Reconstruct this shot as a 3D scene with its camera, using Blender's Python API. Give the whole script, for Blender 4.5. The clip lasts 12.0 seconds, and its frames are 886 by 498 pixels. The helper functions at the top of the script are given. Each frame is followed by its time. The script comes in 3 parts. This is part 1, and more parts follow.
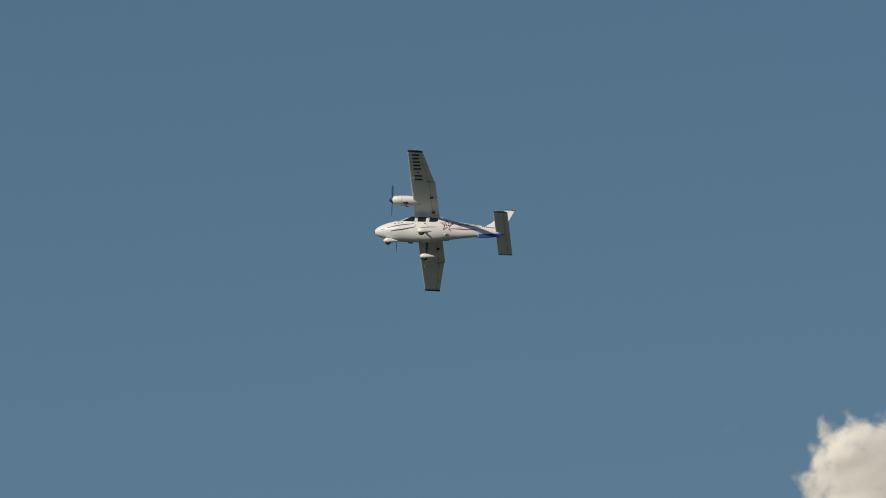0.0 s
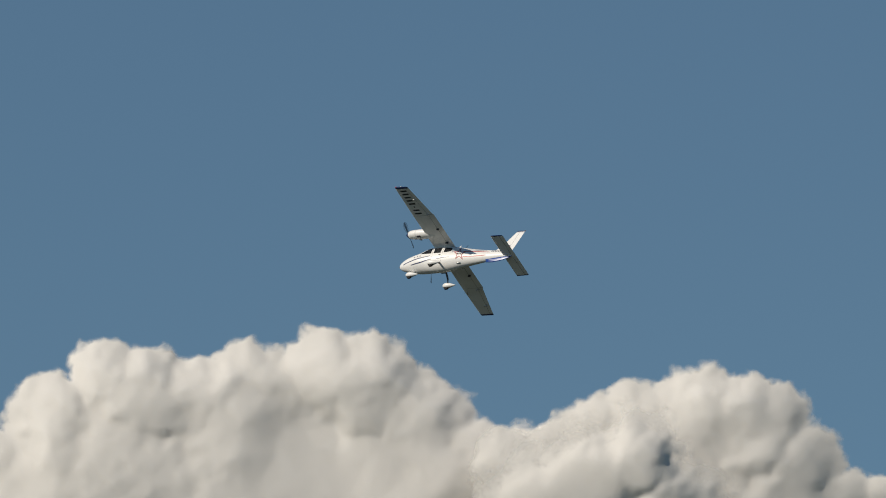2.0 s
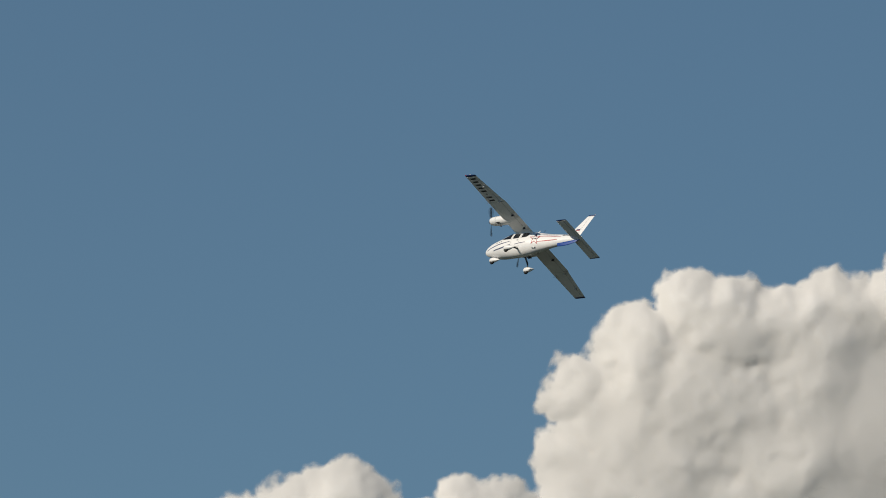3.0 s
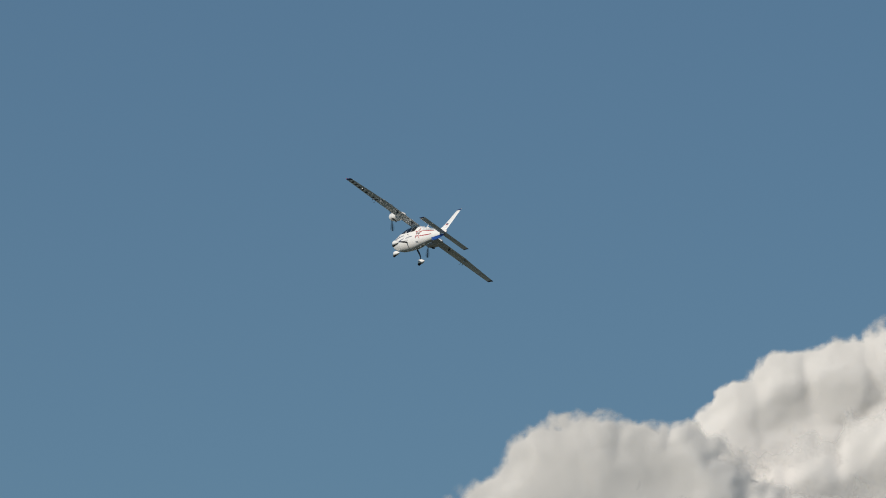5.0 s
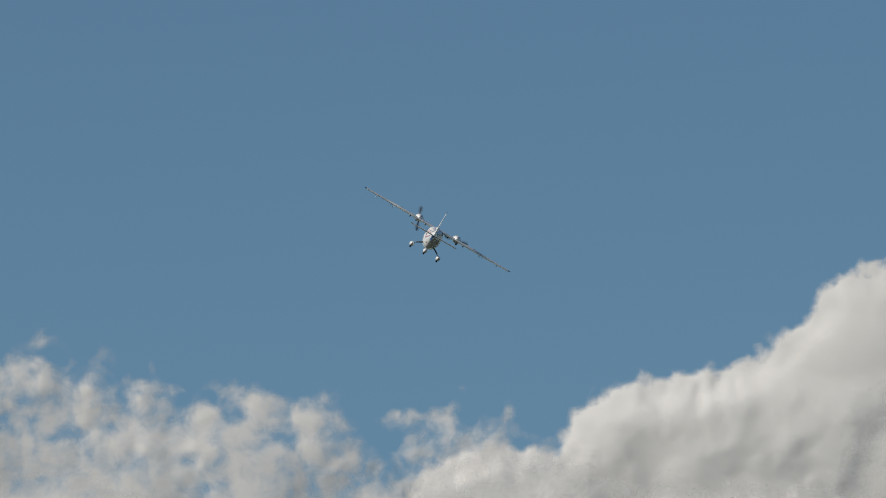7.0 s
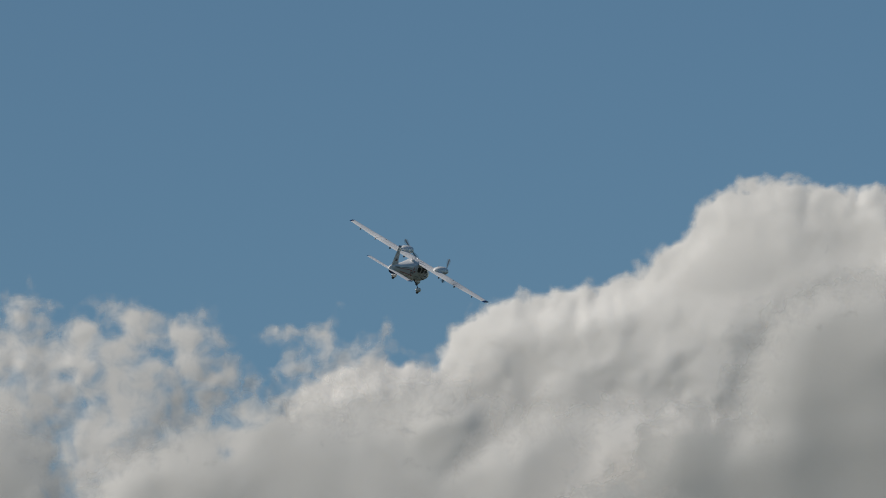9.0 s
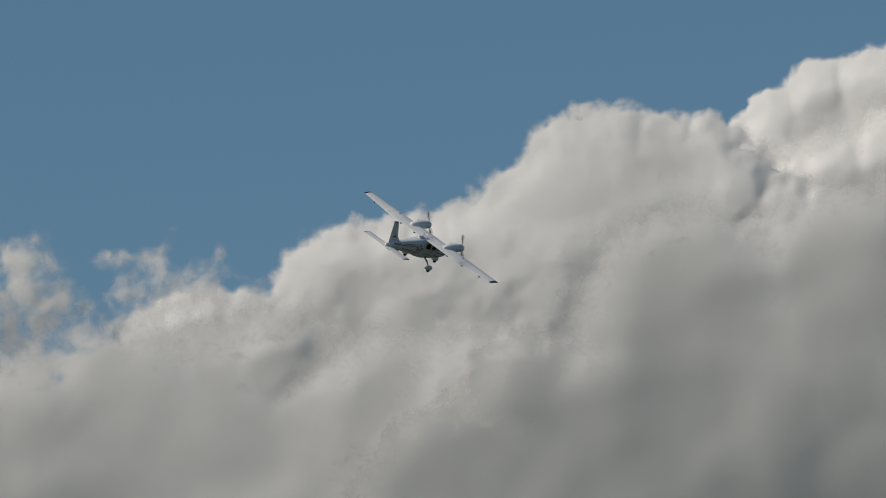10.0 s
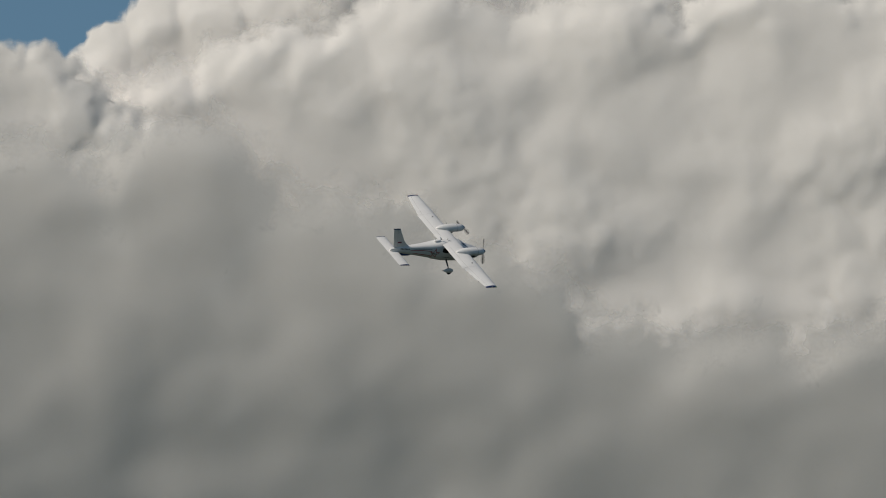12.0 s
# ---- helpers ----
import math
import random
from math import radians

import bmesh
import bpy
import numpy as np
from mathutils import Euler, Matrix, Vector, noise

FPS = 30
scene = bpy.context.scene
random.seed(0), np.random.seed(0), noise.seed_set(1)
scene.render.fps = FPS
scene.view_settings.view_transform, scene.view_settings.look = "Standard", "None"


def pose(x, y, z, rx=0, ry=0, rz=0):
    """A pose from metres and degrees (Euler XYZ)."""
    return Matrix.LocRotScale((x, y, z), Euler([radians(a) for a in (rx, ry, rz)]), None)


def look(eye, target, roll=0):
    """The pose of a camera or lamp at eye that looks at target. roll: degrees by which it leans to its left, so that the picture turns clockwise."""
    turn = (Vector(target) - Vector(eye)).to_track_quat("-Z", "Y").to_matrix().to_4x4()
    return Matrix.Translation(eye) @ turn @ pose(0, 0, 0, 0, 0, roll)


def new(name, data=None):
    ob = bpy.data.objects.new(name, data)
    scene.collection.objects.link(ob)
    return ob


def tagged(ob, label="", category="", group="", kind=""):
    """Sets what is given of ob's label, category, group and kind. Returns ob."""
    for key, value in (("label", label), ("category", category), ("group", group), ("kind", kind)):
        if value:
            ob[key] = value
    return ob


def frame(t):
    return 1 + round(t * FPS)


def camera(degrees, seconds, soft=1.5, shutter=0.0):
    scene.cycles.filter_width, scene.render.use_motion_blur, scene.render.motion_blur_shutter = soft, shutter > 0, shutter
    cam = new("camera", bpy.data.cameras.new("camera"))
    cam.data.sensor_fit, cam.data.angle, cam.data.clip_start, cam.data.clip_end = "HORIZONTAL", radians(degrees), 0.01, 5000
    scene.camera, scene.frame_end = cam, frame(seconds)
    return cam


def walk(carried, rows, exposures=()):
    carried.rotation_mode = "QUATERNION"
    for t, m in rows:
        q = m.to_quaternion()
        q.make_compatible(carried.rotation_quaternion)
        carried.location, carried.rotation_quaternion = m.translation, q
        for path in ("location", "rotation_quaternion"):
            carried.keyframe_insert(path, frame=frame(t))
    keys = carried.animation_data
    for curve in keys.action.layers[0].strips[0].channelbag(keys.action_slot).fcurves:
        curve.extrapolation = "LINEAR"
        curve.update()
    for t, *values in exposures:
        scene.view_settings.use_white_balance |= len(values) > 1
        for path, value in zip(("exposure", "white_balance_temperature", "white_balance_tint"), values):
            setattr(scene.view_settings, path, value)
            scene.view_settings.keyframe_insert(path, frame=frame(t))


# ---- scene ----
# One telephoto camera on the airfield's grass follows a small twin through a right-hand turn.
cam = camera(3.854, 12.0, soft=1.0)
CAMERA_ROWS = [
    (0, pose(0, 0, 1.7, 99.8000, 0, 0.0000)),
    (0.5, pose(0, 0, 1.7, 99.8172, 0, 1.3844)),
    (1, pose(0, 0, 1.7, 99.8270, 0, 2.6140)),
    (1.5, pose(0, 0, 1.7, 99.6943, 0, 3.7427)),
    (2, pose(0, 0, 1.7, 99.6328, 0, 5.1490)),
    (2.5, pose(0, 0, 1.7, 99.4484, 0, 6.4279)),
    (3, pose(0, 0, 1.7, 99.3232, 0, 7.7283)),
    (3.5, pose(0, 0, 1.7, 99.1484, 0, 8.6021)),
    (4, pose(0, 0, 1.7, 98.8522, 0, 9.2401)),
    (4.5, pose(0, 0, 1.7, 98.7170, 0, 9.8327)),
    (5, pose(0, 0, 1.7, 98.6417, 0, 10.3888)),
    (5.5, pose(0, 0, 1.7, 98.5097, 0, 10.9051)),
    (6, pose(0, 0, 1.7, 98.2920, 0, 11.3126)),
    (6.5, pose(0, 0, 1.7, 98.1154, 0, 11.5940)),
    (7, pose(0, 0, 1.7, 97.9827, 0, 11.7493)),
    (7.5, pose(0, 0, 1.7, 97.9135, 0, 11.6660)),
    (8, pose(0, 0, 1.7, 97.8625, 0, 11.4649)),
    (8.5, pose(0, 0, 1.7, 97.7781, 0, 11.2710)),
    (9, pose(0, 0, 1.7, 97.6166, 0, 11.2148)),
    (9.5, pose(0, 0, 1.7, 97.4201, 0, 11.0715)),
    (10, pose(0, 0, 1.7, 97.2913, 0, 10.4817)),
    (10.5, pose(0, 0, 1.7, 97.2244, 0, 9.9545)),
    (11, pose(0, 0, 1.7, 97.1319, 0, 9.2419)),
    (11.5, pose(0, 0, 1.7, 97.0649, 0, 8.3959)),
    (12, pose(0, 0, 1.7, 96.9905, 0, 7.5651)),
]
AIRCRAFT_ROWS = [
    (0, pose(-1.18, 692.50, 122.77, 33.23, -3.48, 171.96)),
    (0.5, pose(-17.42, 693.57, 122.24, 32.87, -2.11, 168.36)),
    (1, pose(-33.22, 695.44, 121.76, 31.10, -1.08, 163.73)),
    (1.5, pose(-48.24, 698.63, 121.53, 30.75, -0.46, 159.25)),
    (2, pose(-63.70, 706.23, 121.84, 31.41, -0.94, 154.25)),
    (2.5, pose(-78.38, 713.98, 121.91, 31.82, -1.06, 150.03)),
    (3, pose(-93.76, 724.36, 122.22, 32.42, -1.16, 144.64)),
    (3.5, pose(-107.27, 736.34, 122.65, 32.91, -1.24, 139.95)),
    (4, pose(-120.18, 746.20, 122.34, 32.61, -1.60, 135.14)),
    (4.5, pose(-131.52, 755.09, 121.70, 31.73, -2.24, 129.92)),
    (5, pose(-141.82, 765.35, 121.05, 30.70, -3.02, 124.55)),
    (5.5, pose(-151.77, 779.44, 120.75, 29.98, -3.82, 119.26)),
    (6, pose(-160.78, 797.45, 121.16, 29.84, -4.52, 114.08)),
    (6.5, pose(-167.67, 813.75, 121.52, 29.99, -5.06, 108.66)),
    (7, pose(-174.45, 836.69, 122.75, 30.15, -5.40, 103.17)),
    (7.5, pose(-179.83, 861.61, 124.12, 30.36, -5.58, 97.58)),
    (8, pose(-181.74, 878.10, 124.32, 30.73, -5.65, 91.79)),
    (8.5, pose(-178.17, 875.10, 122.01, 31.38, -5.63, 85.69)),
    (9, pose(-168.83, 843.39, 115.83, 32.30, -5.58, 79.57)),
    (9.5, pose(-155.87, 798.05, 107.90, 33.14, -5.44, 73.91)),
    (10, pose(-147.68, 794.30, 105.72, 34.70, -5.06, 66.73)),
    (10.5, pose(-141.58, 807.72, 106.00, 35.96, -5.18, 60.29)),
    (11, pose(-133.06, 820.52, 106.13, 36.59, -4.86, 53.52)),
    (11.5, pose(-123.24, 830.02, 105.98, 38.48, -4.50, 46.96)),
    (12, pose(-110.87, 839.91, 106.02, 38.81, -4.69, 40.54)),
]
EXPOSURES = [(0, -0.12, 6700, 10), (1, -0.08, 6650, 10), (2, 0.0, 6500, 10), (3.5, 0.02, 6450, 10), (5.5, 0.06, 6200, 10), (6.5, 0.08, 6150, 10),
             (8.5, 0.01, 6100, 10), (9.5, -0.06, 6100, 10), (10.5, -0.19, 6220, 10), (12, -0.15, 6350, 10)]
walk(cam, CAMERA_ROWS, EXPOSURES)

# ---- light ----
SUN_TO = Vector((-0.62, -0.49, 0.57)).normalized()
sun_elevation = math.asin(SUN_TO.z)
sun_bearing = math.atan2(SUN_TO.x, SUN_TO.y)
world = bpy.data.worlds.new("sky")
scene.world = world
world.use_nodes = True
wn = world.node_tree.nodes
wn.clear()
sky = wn.new("ShaderNodeTexSky")
sky.sky_type = "NISHITA"
sky.sun_disc = False
sky.sun_elevation = sun_elevation
sky.sun_rotation = sun_bearing
sky.altitude = 1500.0
sky.air_density = 1.0
sky.dust_density = 0.1
sky.ozone_density = 3.0
sky_light = wn.new("ShaderNodeBackground")
sky_light.inputs["Strength"].default_value = 0.051
sky_out = wn.new("ShaderNodeOutputWorld")
haze = wn.new("ShaderNodeMix")
haze.data_type, haze.blend_type = "RGBA", "MULTIPLY"
haze.inputs[0].default_value = 1.0
haze.inputs[7].default_value = (0.88, 1.0, 0.97, 1)
world.node_tree.links.new(sky.outputs[0], haze.inputs[6])
world.node_tree.links.new(haze.outputs[2], sky_light.inputs["Color"])
world.node_tree.links.new(sky_light.outputs[0], sky_out.inputs["Surface"])

sun_data = bpy.data.lights.new("sun", "SUN")
sun_data.energy = 3.7
sun_data.angle = radians(0.53)
sun_data.color = (1.0, 0.895, 0.75)
sun = new("sun", sun_data)
sun.matrix_world = look((0, 0, 200), Vector((0, 0, 200)) - SUN_TO)


# ---- materials ----
def material(name):
    m = bpy.data.materials.new(name)
    m.use_nodes = True
    return m, m.node_tree, m.node_tree.nodes["Principled BSDF"]


def noise_node(nt, scale, detail=4.0, rough=0.55, space="Object"):
    co = nt.nodes.new("ShaderNodeTexCoord")
    n = nt.nodes.new("ShaderNodeTexNoise")
    n.inputs["Scale"].default_value = scale
    n.inputs["Detail"].default_value = detail
    n.inputs["Roughness"].default_value = rough
    nt.links.new(co.outputs[space], n.inputs["Vector"])
    return n


def ramp(nt, fac, stops):
    r = nt.nodes.new("ShaderNodeValToRGB")
    while len(r.color_ramp.elements) < len(stops):
        r.color_ramp.elements.new(0.5)
    for e, (p, c) in zip(r.color_ramp.elements, stops):
        e.position, e.color = p, (*c, 1)
    nt.links.new(fac, r.inputs[0])
    return r


def painted(name, colour, rough=0.3, worn=0.12, metal=0.0, coat=0.3):
    """Gloss paint with faint soiling at two scales and a slight waviness of the skin."""
    m, nt, b = material(name)
    big = noise_node(nt, 1.3, 5)
    fine = noise_node(nt, 22.0, 4)
    mix = nt.nodes.new("ShaderNodeMath")
    mix.operation = "MULTIPLY_ADD"
    mix.inputs[1].default_value = 0.35
    nt.links.new(fine.outputs["Fac"], mix.inputs[0])
    nt.links.new(big.outputs["Fac"], mix.inputs[2])
    dark = tuple(c * (1 - worn) for c in colour)
    r = ramp(nt, mix.outputs[0], [(0.42, dark), (0.75, colour)])
    nt.links.new(r.outputs[0], b.inputs["Base Color"])
    rr = ramp(nt, big.outputs["Fac"], [(0.3, (rough + 0.12,) * 3), (0.7, (rough,) * 3)])
    nt.links.new(rr.outputs[0], b.inputs["Roughness"])
    b.inputs["Metallic"].default_value = metal
    b.inputs["Coat Weight"].default_value = coat
    bump = nt.nodes.new("ShaderNodeBump")
    bump.inputs["Strength"].default_value = 0.05
    bump.inputs["Distance"].default_value = 0.02
    nt.links.new(big.outputs["Fac"], bump.inputs["Height"])
    nt.links.new(bump.outputs[0], b.inputs["Normal"])
    return m


WHITE = painted("white_gloss_paint", (0.84, 0.84, 0.83), 0.32, 0.10)
BLUE = painted("blue_gloss_paint", (0.008, 0.026, 0.11), 0.3, 0.2)
NAVY = painted("navy_stripe_paint", (0.03, 0.045, 0.13), 0.35, 0.2)
RED = painted("red_stripe_paint", (0.42, 0.035, 0.04), 0.35, 0.2)
DARK = painted("dark_lettering_paint", (0.02, 0.022, 0.03), 0.4, 0.2)
SEAM = painted("skin_joint_shadow_gap", (0.24, 0.24, 0.23), 0.7, 0.2, coat=0.0)
PANEL = painted("fine_skin_joint", (0.5, 0.5, 0.49), 0.5, 0.1)
KEEL_BLUE = painted("bright_blue_paint", (0.010, 0.06, 0.30), 0.3, 0.15)
RUBBER = painted("black_tyre_rubber", (0.018, 0.018, 0.018), 0.8, 0.3, coat=0.0)
STEEL = painted("dark_leg_steel", (0.10, 0.11, 0.13), 0.4, 0.3, metal=0.6, coat=0.0)
ALLOY = painted("bare_alloy", (0.55, 0.55, 0.55), 0.35, 0.2, metal=0.9, coat=0.0)
RED_LENS = painted("red_position_lens", (0.5, 0.02, 0.02), 0.15, 0.05)
GREEN_LENS = painted("green_position_lens", (0.02, 0.3, 0.08), 0.15, 0.05)


def cabin_glass():
    m, nt, b = material("tinted_cabin_glass")
    n = noise_node(nt, 3.0, 3)
    r = ramp(nt, n.outputs["Fac"], [(0.3, (0.010, 0.011, 0.013)), (0.7, (0.03, 0.032, 0.036))])
    nt.links.new(r.outputs[0], b.inputs["Base Color"])
    b.inputs["Roughness"].default_value = 0.12
    b.inputs["IOR"].default_value = 1.45
    return m


def blade_material(name, share):
    """Dark propeller blade, partly see-through because it turns fast."""
    m, nt, b = material(name)
    n = noise_node(nt, 9.0, 3)
    r = ramp(nt, n.outputs["Fac"], [(0.3, (0.02, 0.022, 0.026)), (0.7, (0.05, 0.052, 0.06))])
    nt.links.new(r.outputs[0], b.inputs["Base Color"])
    b.inputs["Roughness"].default_value = 0.45
    b.inputs["Alpha"].default_value = share
    return m


GLASS = cabin_glass()
BLADE = blade_material("spinning_blade_paint", 0.5)
SWEEP = blade_material("blade_sweep", 0.16)
CHITIN = blade_material("smoky_chitin", 0.32)


def cloud_material():
    """Bright vapour: light wanders through it before it leaves; thin rims let the sky show."""
    m, nt, b = material("cloud_vapour")
    n = noise_node(nt, 0.03, 8, 0.6)
    r = ramp(nt, n.outputs["Fac"], [(0.3, (0.74, 0.725, 0.70)), (0.7, (0.79, 0.772, 0.745))])
    nt.links.new(r.outputs[0], b.inputs["Base Color"])
    b.inputs["Roughness"].default_value = 1.0
    b.inputs["Specular IOR Level"].default_value = 0.0
    b.inputs["Subsurface Radius"].default_value = (1.0, 1.0, 1.0)
    b.inputs["Subsurface Scale"].default_value = 22.0
    # fine curls
    curl = noise_node(nt, 0.22, 6, 0.62)
    curl.inputs["Distortion"].default_value = 0.4
    bump = nt.nodes.new("ShaderNodeBump")
    bump.inputs["Strength"].default_value = 0.05
    bump.inputs["Distance"].default_value = 1.6
    nt.links.new(curl.outputs["Fac"], bump.inputs["Height"])
    nt.links.new(bump.outputs[0], b.inputs["Normal"])
    # light wanders far only where the cloud is thick
    body = nt.nodes.new("ShaderNodeAttribute")
    body.attribute_name = "body"
    wander = nt.nodes.new("ShaderNodeMath")
    wander.operation = "MULTIPLY"
    wander.inputs[1].default_value = 0.8
    nt.links.new(body.outputs["Fac"], wander.inputs[0])
    nt.links.new(wander.outputs[0], b.inputs["Subsurface Weight"])
    # ragged rim: thickness plus fine noise
    at = nt.nodes.new("ShaderNodeAttribute")
    at.attribute_name = "depth"
    fine = noise_node(nt, 0.12, 3.0, 0.5)
    fine.inputs["Distortion"].default_value = 0.35
    add = nt.nodes.new("ShaderNodeMath")
    add.operation = "MULTIPLY_ADD"
    add.inputs[1].default_value = 1.8
    nt.links.new(fine.outputs["Fac"], add.inputs[0])
    less = nt.nodes.new("ShaderNodeMath")
    less.operation = "SUBTRACT"
    less.inputs[1].default_value = 0.45
    nt.links.new(at.outputs["Fac"], less.inputs[0])
    nt.links.new(less.outputs[0], add.inputs[2])
    rim = nt.nodes.new("ShaderNodeMapRange")
    rim.interpolation_type = "SMOOTHSTEP"
    rim.inputs["From Min"].default_value = 0.40
    rim.inputs["From Max"].default_value = 1.5
    nt.links.new(add.outputs[0], rim.inputs["Value"])
    nt.links.new(rim.outputs[0], b.inputs["Alpha"])
    return m


CLOUD = cloud_material()


def grass_material():
    m, nt, b = material("airfield_grass")
    n = noise_node(nt, 0.02, 8, 0.6)
    f = noise_node(nt, 3.0, 6, 0.6)
    mix = nt.nodes.new("ShaderNodeMath")
    mix.operation = "MULTIPLY_ADD"
    mix.inputs[1].default_value = 0.4
    nt.links.new(f.outputs["Fac"], mix.inputs[0])
    nt.links.new(n.outputs["Fac"], mix.inputs[2])
    r = ramp(nt, mix.outputs[0], [(0.45, (0.016, 0.024, 0.016)), (0.85, (0.036, 0.046, 0.032))])
    nt.links.new(r.outputs[0], b.inputs["Base Color"])
    b.inputs["Roughness"].default_value = 0.9
    return m


# ---- ground ----
def ground_sheet():
    bm = bmesh.new()
    bmesh.ops.create_circle(bm, cap_ends=True, segments=96, radius=6000)
    me = bpy.data.meshes.new("ground")
    bm.to_mesh(me)
    bm.free()
    me.materials.append(grass_material())
    ob = new("ground", me)
    tagged(ob, "flat mown green airfield grass reaching the horizon", "ground", kind="structure")


ground_sheet()


# ---- mesh helpers ----
def mesh_object(name, verts, faces, mat, parent=None, label="", smooth=True):
    me = bpy.data.meshes.new(name)
    me.from_pydata([tuple(map(float, v)) for v in verts], [], faces)
    if smooth:
        me.polygons.foreach_set("use_smooth", [True] * len(me.polygons))
    me.materials.append(mat)
    me.update()
    ob = new(name, me)
    if parent is not None:
        ob.parent = parent
    if label:
        tagged(ob, label)
    return ob


def part(name, bm, mat, parent, label="", smooth=True):
    bmesh.ops.recalc_face_normals(bm, faces=bm.faces[:])
    me = bpy.data.meshes.new(name)
    bm.to_mesh(me)
    bm.free()
    if smooth:
        me.polygons.foreach_set("use_smooth", [True] * len(me.polygons))
    me.materials.append(mat)
    ob = new(name, me)
    ob.parent = parent
    if label:
        tagged(ob, label)
    return ob


def loft(rings, closed_ends=True):
    """A skin through rings of equally many points."""
    bm = bmesh.new()
    rows = [[bm.verts.new(p) for p in ring] for ring in rings]
    n = len(rows[0])
    for a, b in zip(rows, rows[1:]):
        for i in range(n):
            j = (i + 1) % n
            bm.faces.new((a[i], a[j], b[j], b[i]))
    if closed_ends:
        bm.faces.new(rows[0])
        bm.faces.new(rows[-1][::-1])
    return bm


def smooth_table(table, x):
    """Catmull-Rom through rows (x, a, b, c), x falling or rising."""
    t = sorted(table)
    xs = [r[0] for r in t]
    i = max(0, min(len(t) - 2, sum(1 for v in xs if v <= x) - 1))
    p0, p1, p2, p3 = t[max(i - 1, 0)], t[i], t[i + 1], t[min(i + 2, len(t) - 1)]
    h = p2[0] - p1[0]
    s = min(1.0, max(0.0, (x - p1[0]) / h))
    out = []
    for k in range(1, len(p1)):
        m1 = (p2[k] - p0[k]) / (p2[0] - p0[0]) * h
        m2 = (p3[k] - p1[k]) / (p3[0] - p1[0]) * h
        out.append((2 * s**3 - 3 * s**2 + 1) * p1[k] + (s**3 - 2 * s**2 + s) * m1 + (-2 * s**3 + 3 * s**2) * p2[k] + (s**3 - s**2) * m2)
    return out


# ---- the aircraft: x forward, y to its left, z up, origin in the wing ----
# stations: x, half width, top, bottom
HULL = [(2.40, 0.03, -0.78, -0.85), (2.33, 0.13, -0.68, -0.96), (2.15, 0.25, -0.56, -1.07), (1.80, 0.39, -0.42, -1.18), (1.35, 0.50, -0.29, -1.26), (1.02, 0.55, -0.20, -1.30),
        (0.72, 0.57, -0.03, -1.32), (0.42, 0.58, 0.12, -1.33), (0.0, 0.58, 0.16, -1.33), (-0.6, 0.57, 0.16, -1.31), (-1.1, 0.52, 0.11, -1.24), (-1.7, 0.43, 0.0, -1.10),
        (-2.4, 0.33, -0.11, -0.98), (-3.1, 0.25, -0.19, -0.87), (-3.8, 0.18, -0.25, -0.77), (-4.4, 0.11, -0.32, -0.68), (-4.72, 0.04, -0.42, -0.58)]
SHOULDER, BELLY = 3.0, 1.85  # how square the hull is above and below


def hull_ring(x, n=40, swell=0.0):
    w, top, bot = smooth_table(HULL, x)
    zc, hh = (top + bot) / 2, (top - bot) / 2 + swell
    w += swell
    ring = []
    for i in range(n):
        a = 2 * math.pi * i / n
        s, c = math.sin(a), math.cos(a)
        p = SHOULDER if c > 0 else BELLY
        ring.append((x, w * math.copysign(abs(s) ** (2 / p), s), zc + hh * math.copysign(abs(c) ** (2 / p), c)))
    return ring


def hull_side(x, z, proud=0.006):
    """Half width of the hull at x and height z."""
    w, top, bot = smooth_table(HULL, x)
    q = min(0.995, abs((z - (top + bot) / 2) / ((top - bot) / 2)))
    p = SHOULDER if z > (top + bot) / 2 else BELLY
    return w * (1 - q**p) ** (1 / p) + proud


def side_patch(name, outline, side, mat, parent, label="", proud=0.006):
    """A thin patch that follows the hull's side: rows of (x, z low, z high)."""
    verts, faces, m = [], [], 4
    for x, lo, hi in outline:
        for k in range(m + 1):
            z = lo + (hi - lo) * k / m
            verts.append((x, side * hull_side(x, z, proud), z))
    for i in range(len(outline) - 1):
        for k in range(m):
            a = i * (m + 1) + k
            f = (a, a + 1, a + m + 2, a + m + 1)
            faces.append(f if side > 0 else f[::-1])
    return mesh_object(name, verts, faces, mat, parent, label)


def side_band(name, path, width, side, mat, parent, label="", steps=24):
    """A stripe along a way of (x, z) points on the hull's side, tapering at its ends."""
    pts = sorted(path)
    rows = []
    for i in range(steps + 1):
        x = pts[0][0] + (pts[-1][0] - pts[0][0]) * i / steps
        z = smooth_table([(a, b) for a, b in pts], x)[0]
        w = width * (0.35 + 0.65 * math.sin(math.pi * (0.1 + 0.8 * i / steps)))
        rows.append((x, z - w / 2, z + w / 2))
    return side_patch(name, rows, side, mat, parent, label)


def wing_section(x_le, chord, y, z, thick=0.14, n=18, axis="y"):
    """A closed profile, round in front and sharp behind."""
    up, low = [], []
    for i in range(n + 1):
        s = 0.5 * (1 - math.cos(math.pi * i / n))
        t = 5 * thick * (0.2969 * math.sqrt(s) - 0.126 * s - 0.3516 * s * s + 0.2843 * s**3 - 0.1036 * s**4)
        camber = 0.0 if axis == "z" else 0.06 * s * (1 - s)
        up.append((s, camber + t))
        low.append((s, camber - t * 0.85))
    prof = up[::-1] + low[1:-1]
    if axis == "y":
        return [(x_le - s * chord, y, z + q * chord) for s, q in prof]
    return [(x_le - s * chord, q * chord, z) for s, q in prof]


SPAN = 5.5


